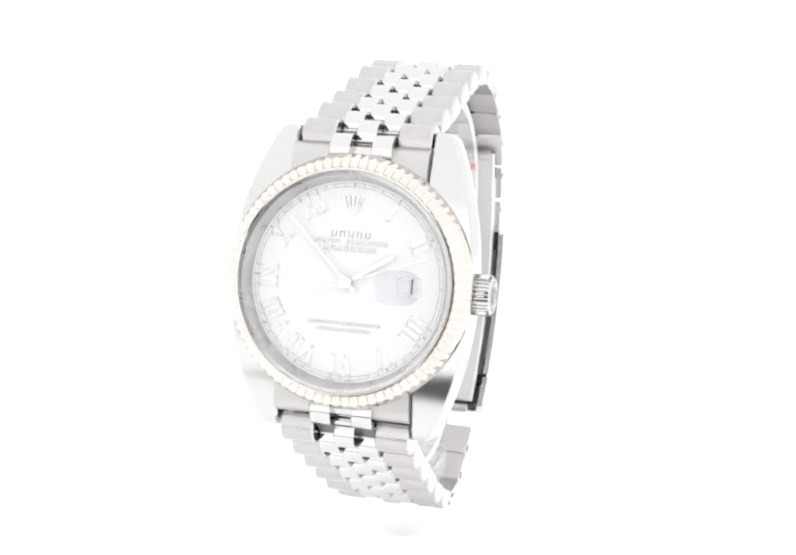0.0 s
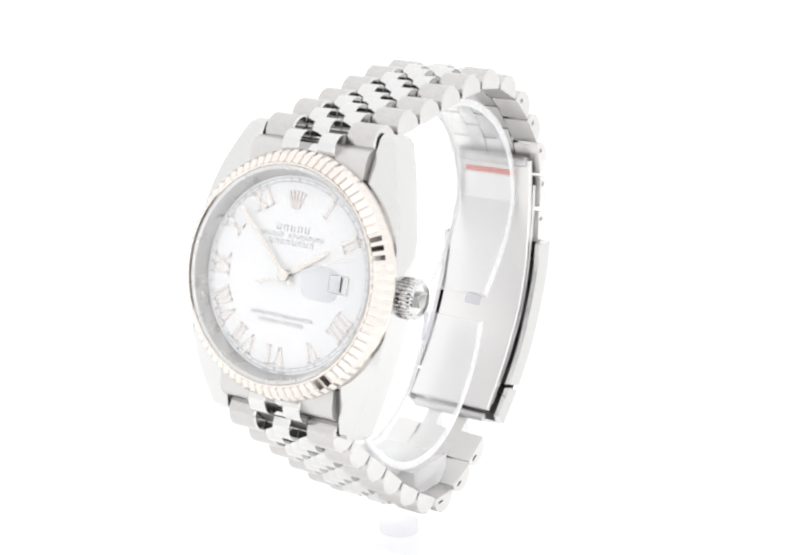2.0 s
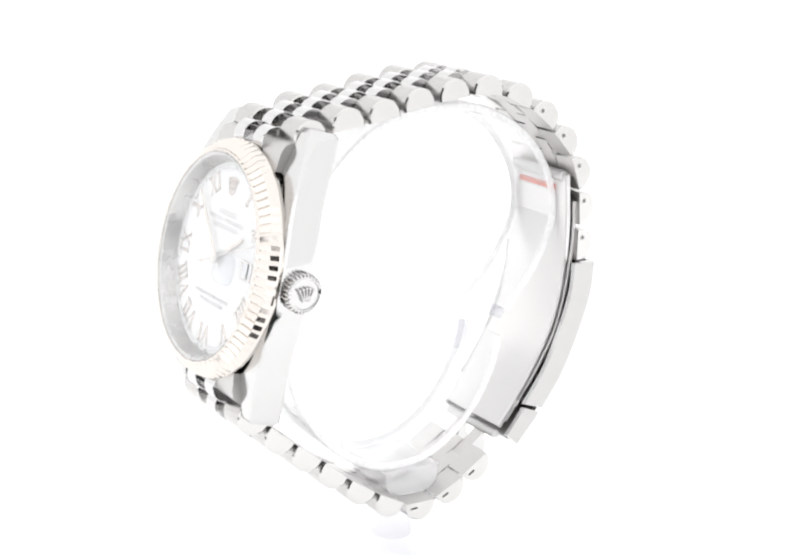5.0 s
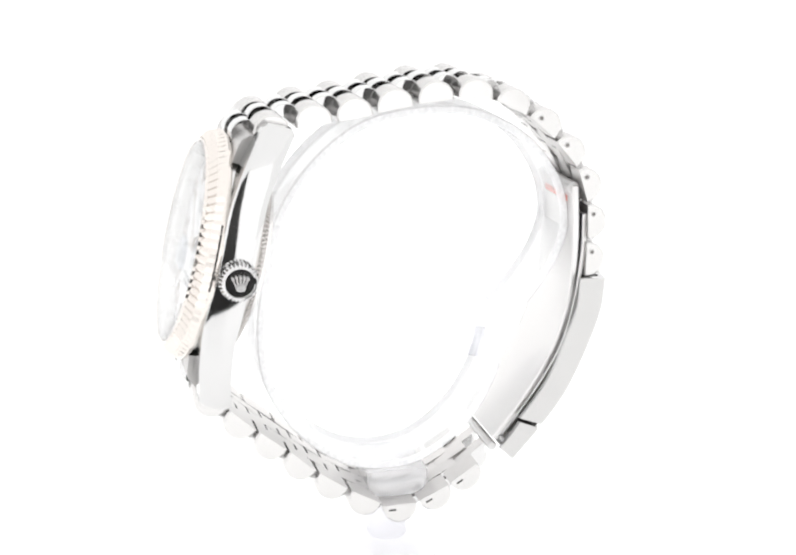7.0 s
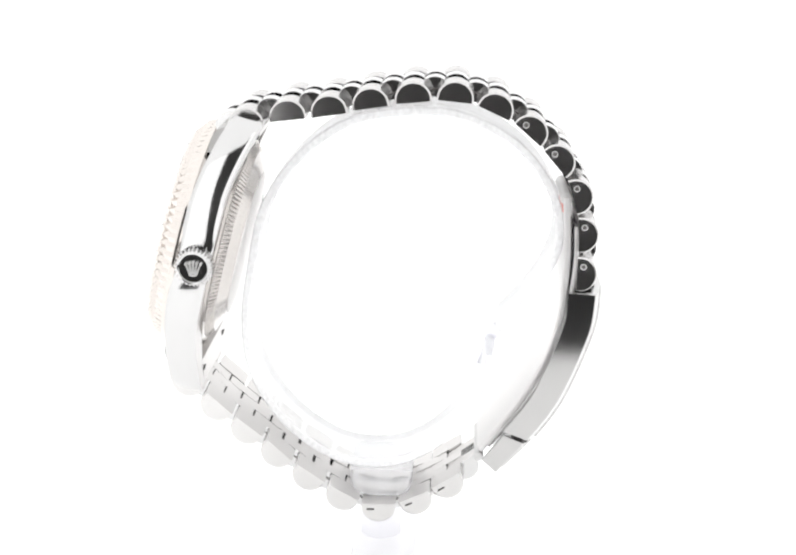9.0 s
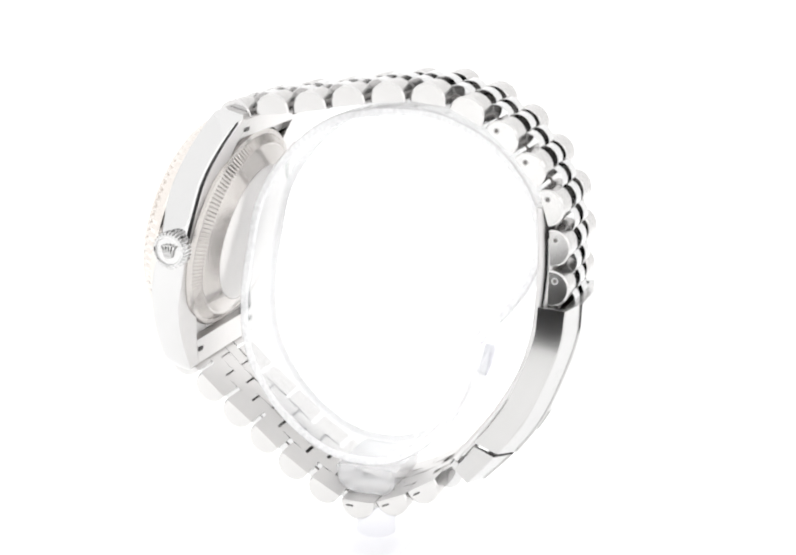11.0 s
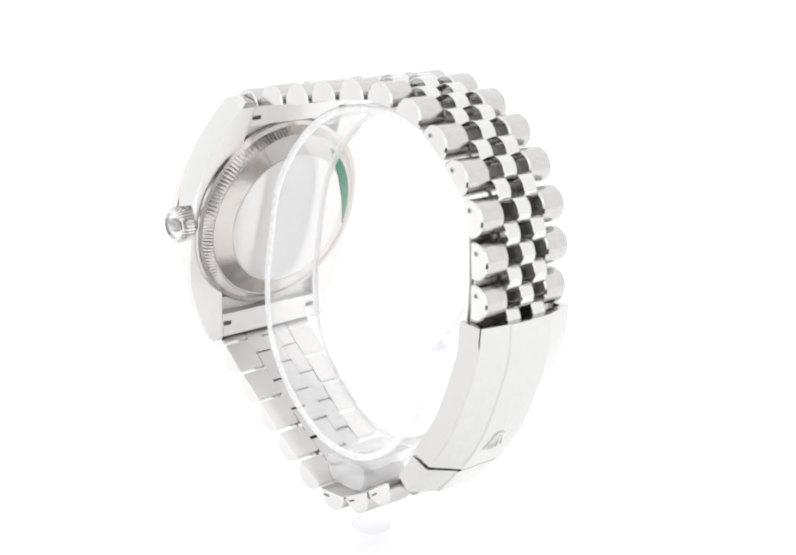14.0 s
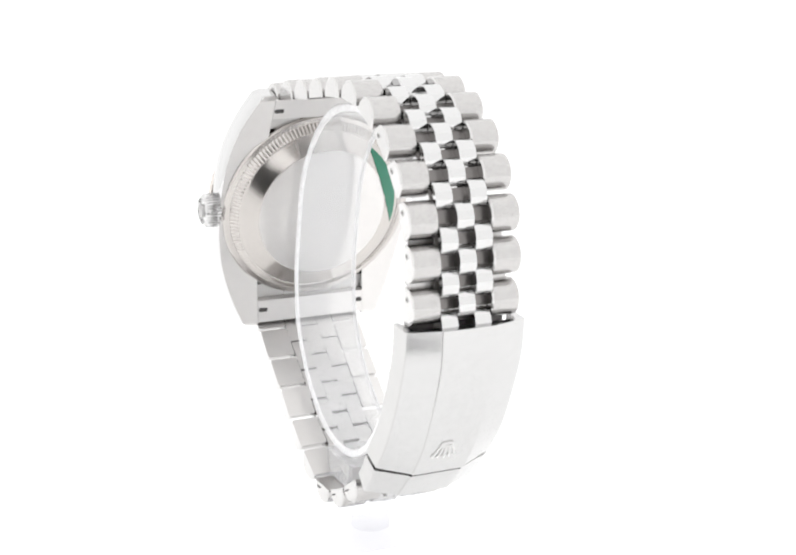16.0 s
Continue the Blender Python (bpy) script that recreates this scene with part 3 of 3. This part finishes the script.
def clasp():
    outer = smooth_path([(35.5, 1.5), (35.1, -4.6), (32.8, -12.2), (29.6, -19.7), (25.2, -26.1), (20.3, -31.6)], 8)

    def shell(taper):
        def sec(s):
            hw, t, drop = 10.25, 5.8 + (0.9 - 0.7 * taper) * s, 1.2 + s
            wall = [(f * (t - drop - 0.2) + drop + 0.2) for f in (0.0, 0.2, 0.4, 0.6, 0.8)]
            return [(-hw, -t), *[(-hw, -w) for w in wall[::-1]], (-hw + 0.14, -drop), (-4.7, -0.16), (-4.6, 0.12), (4.6, 0.12), (4.7, -0.16), (hw - 0.14, -drop),
                    *[(hw, -w) for w in wall], (hw, -t), (hw - 0.9, -t), (hw - 1.6, -drop - 0.6), (-hw + 1.6, -drop - 0.6), (-hw + 0.9, -t)]
        return sec
    cut = int(len(outer) * 0.775)
    bm = bmesh.new()

    def meeting(u, h):
        """The curved line at which the cover meets the end piece."""
        return 0.5 + 0.3 * abs(h) + 1.0 * (1 - (u / 10.25) ** 2)
    strip(bm, [np.array(p) for p in outer[:cut]], shell(0.6), slide=meeting, end=-1)
    cover = part("clasp_cover", bm, SATIN, watch, "folding clasp cover of satin steel with a raised centre panel", smooth=20)
    bright_sides(cover)
    bm = bmesh.new()
    tail = [outer[cut - 1] + (outer[cut] - outer[cut - 1]) * 0.9, *outer[cut + 2:]]
    strip(bm, tail, slide=meeting, end=0, section=lambda s: [(u * (1 - 0.02 * s), h * (0.93 - 0.1 * s) - 0.22) for u, h in shell(1)(0.9)])
    bright_sides(part("clasp_end", bm, SATIN, watch, "satin steel end of the folding clasp", smooth=20))
    # a solid dark insert paints the shade in the seam
    bm = bmesh.new()
    strip(bm, [np.array(p) for p in outer[cut - 3:cut + 4]], [(-9.4, -3.4), (9.4, -3.4), (9.4, -2.6), (4.6, -0.7), (-4.6, -0.7), (-9.4, -2.6)])
    part("clasp_seam_shade", bm, HOLLOW_SHADE, watch, "dark insert painting the shade between the clasp cover and its end")
    # raised emblem on the cover
    bm = bmesh.new()
    o, q = np.array((28.5, -21.3)), np.array((32.3, -14.8))
    d = (q - o) / np.hypot(*(q - o))
    nrm = np.array((d[1] * -1, d[0])) * -1

    def pl(x, y, n):
        return W(0.6 - x, *(o + d * (-y + 2.4) + nrm * n))
    fan(bm, pl, 3.8, 0.0, 0.42)
    part("emblem", bm, MATTE, cover, "raised fan-shaped emblem", smooth=0)
    # folding blades
    path = smooth_path([(28.9, 17.4), (29.2, 13.0), (29.4, 8.0), (29.2, 2.5), (28.7, -3.4), (26.5, -11.0), (21.6, -19.6), (16.0, -27.0)], 6)
    bm = bmesh.new()
    strip(bm, path, box_section(8.3, -0.55, 0.55))
    blade = part("clasp_blade", bm, BLADE, watch, "long curved folding blade of satin steel", smooth=25)
    bm = bmesh.new()
    strip(bm, smooth_path([(30.75, 12.5), (30.85, 7.0), (30.3, 1.0), (29.3, -5.0), (27.2, -11.8), (22.8, -19.2), (17.4, -26.2)], 6), box_section(8.3, -0.4, 0.4, 0.25, 0.0))
    part("clasp_blade", bm, BLADE, watch, smooth=25)
    # filler slab added so the shaded inside of the clasp looks grey, not black
    bm = bmesh.new()
    strip(bm, [np.array(p) for p in outer[5:cut + 2]], [(-8.5, -3.5), (8.5, -3.5), (8.5, -1.9), (-8.5, -1.9)])
    part("clasp_lining", bm, LINING, watch, "grey filler added inside the clasp to lighten its hollow")
    for name, at, rad in (("pivot", (28.8, 17.0), 1.0), ("pivot", (15.9, -28.6), 0.8)):
        bm = bmesh.new()
        ring_faces(bm, [[W(u, at[0] + r * math.cos(k * math.pi / 10), at[1] + r * math.sin(k * math.pi / 10)) for k in range(20)]
                        for u, r in ((-7.4, rad * 0.8), (-7.3, rad), (7.3, rad), (7.4, rad * 0.8))], caps=True)
        part(name, bm, MATTE, watch)
    bm = bmesh.new()
    strip(bm, smooth_path([(28.5, 15.3), (28.5, 14.3)], 4), box_section(5.2, -0.06, 0.12, 0.02))
    part("sticker", bm, RED, blade, "strip of red protective film", smooth=0)


clasp()

# ---- the clear stand ----
stand = tagged(new("watch_stand"), "clear acrylic watch stand with an open cuff inside the bracelet", "stand")
stand.location = (0, 0, FLOOR * K)


def display_stand():
    path = smooth_path([(18.6, -6.3), (23.0, -1.2), (26.6, 4.5), (28.2, 11.0), (26.2, 18.4), (20.5, 25.4), (11.5, 29.9), (2.0, 30.4), (-7.5, 28.2),
                        (-15.4, 22.2), (-20.9, 14.0), (-23.1, 4.5), (-24.4, -5.6), (-23.1, -15.3), (-17.5, -24.2), (-9.0, -30.2), (0.0, -31.2),
                        (7.0, -28.4), (12.5, -23.0), (16.0, -16.6), (17.4, -11.0)], 6)
    bm = bmesh.new()
    strip(bm, path, box_section(6.0, -0.75, 0.75, 0.3, -0.6))
    cuff = part("cuff", bm, ACRYLIC, stand, "clear curved cuff with an opening")
    cuff.visible_shadow = False
    # white haze on the side faces paints in the cuff's bright edges
    cuff.data.materials.append(FROST)
    for p in cuff.data.polygons:
        if abs(p.normal.x) > 0.5:
            p.material_index = 1
    bm = bmesh.new()
    strip(bm, [np.array((18.5, -6.4)), np.array((18.0, -7.0)), np.array((17.6, -7.9))], box_section(1.3, -0.9, 0.9, 0.3, 3.1))
    tip = part("tip", bm, TIP, stand, "greyish cut end of the cuff")
    tip.visible_shadow = False
    bm = bmesh.new()
    strip(bm, smooth_path([(17.5, -10.9), (17.1, -13.4), (16.1, -16.2)], 5), box_section(0.7, -1.0, 1.0, 0.3, -5.9))
    tip = part("tip", bm, RIM, stand, "greyish cut end of the cuff")
    tip.visible_shadow = False
    # stepped foot inside the bracelet
    bm = bmesh.new()
    prof = [(-0.8 - 5.4 * math.copysign(abs(math.cos(q)) ** 0.55, math.cos(q)), -32.3 - 4.7 * math.sin(q) ** 0.6) for q in np.linspace(0, math.pi, 15)]
    ring_faces(bm, [[W(u, a * k, z + (1 - k) * 3) for a, z in prof] for u, k in ((-6.5, 0.9), (-6.1, 1), (6.1, 1), (6.5, 0.9))], caps=True)
    foot = part("foot", bm, FOOT, stand, "clear stepped foot of the cuff")
    foot.visible_shadow = False
    bm = bmesh.new()
    ring_faces(bm, [[W(x, y, z) for x, y in ((-11 + c, -5.8 + c), (11 - c, -5.8 + c), (11 - c, 5.2 - c), (-11 + c, 5.2 - c))]
                    for z, c in ((FLOOR + 0.06, 0.3), (FLOOR + 0.36, 0), (-46.7, 0), (-46.4, 0.3))], caps=True)
    bar = part("base", bm, BASE, stand, "clear rectangular base bar")
    bar.visible_shadow = False
    bm = bmesh.new()
    ring_faces(bm, [[W(r * math.cos(k * math.pi / 16), -1.1 + r * math.sin(k * math.pi / 16), z) for k in range(32)]
                    for z, r in ((-46.38, 3.5), (-46.1, 3.6), (-45.8, 3.4), (-40.8, 3.3))], caps=True)
    peg = part("peg", bm, BASE, stand, "clear round peg under the bracelet")
    peg.visible_shadow = False


display_stand()


# ---- the turning table's motion ----
def motions():
    turns = (-15.75, -24.05, -32.41, -40.82, -49.29, -57.81, -66.37, -75.00, -83.67, -92.40, -101.17, -110.00, -118.88, -127.82, -136.80,
             -145.83, -154.92)
    for thing in (watch, stand):
        walk(thing, [(float(t), pose(0, 0, FLOOR * K, 0, 0, q)) for t, q in enumerate(turns)])


motions()
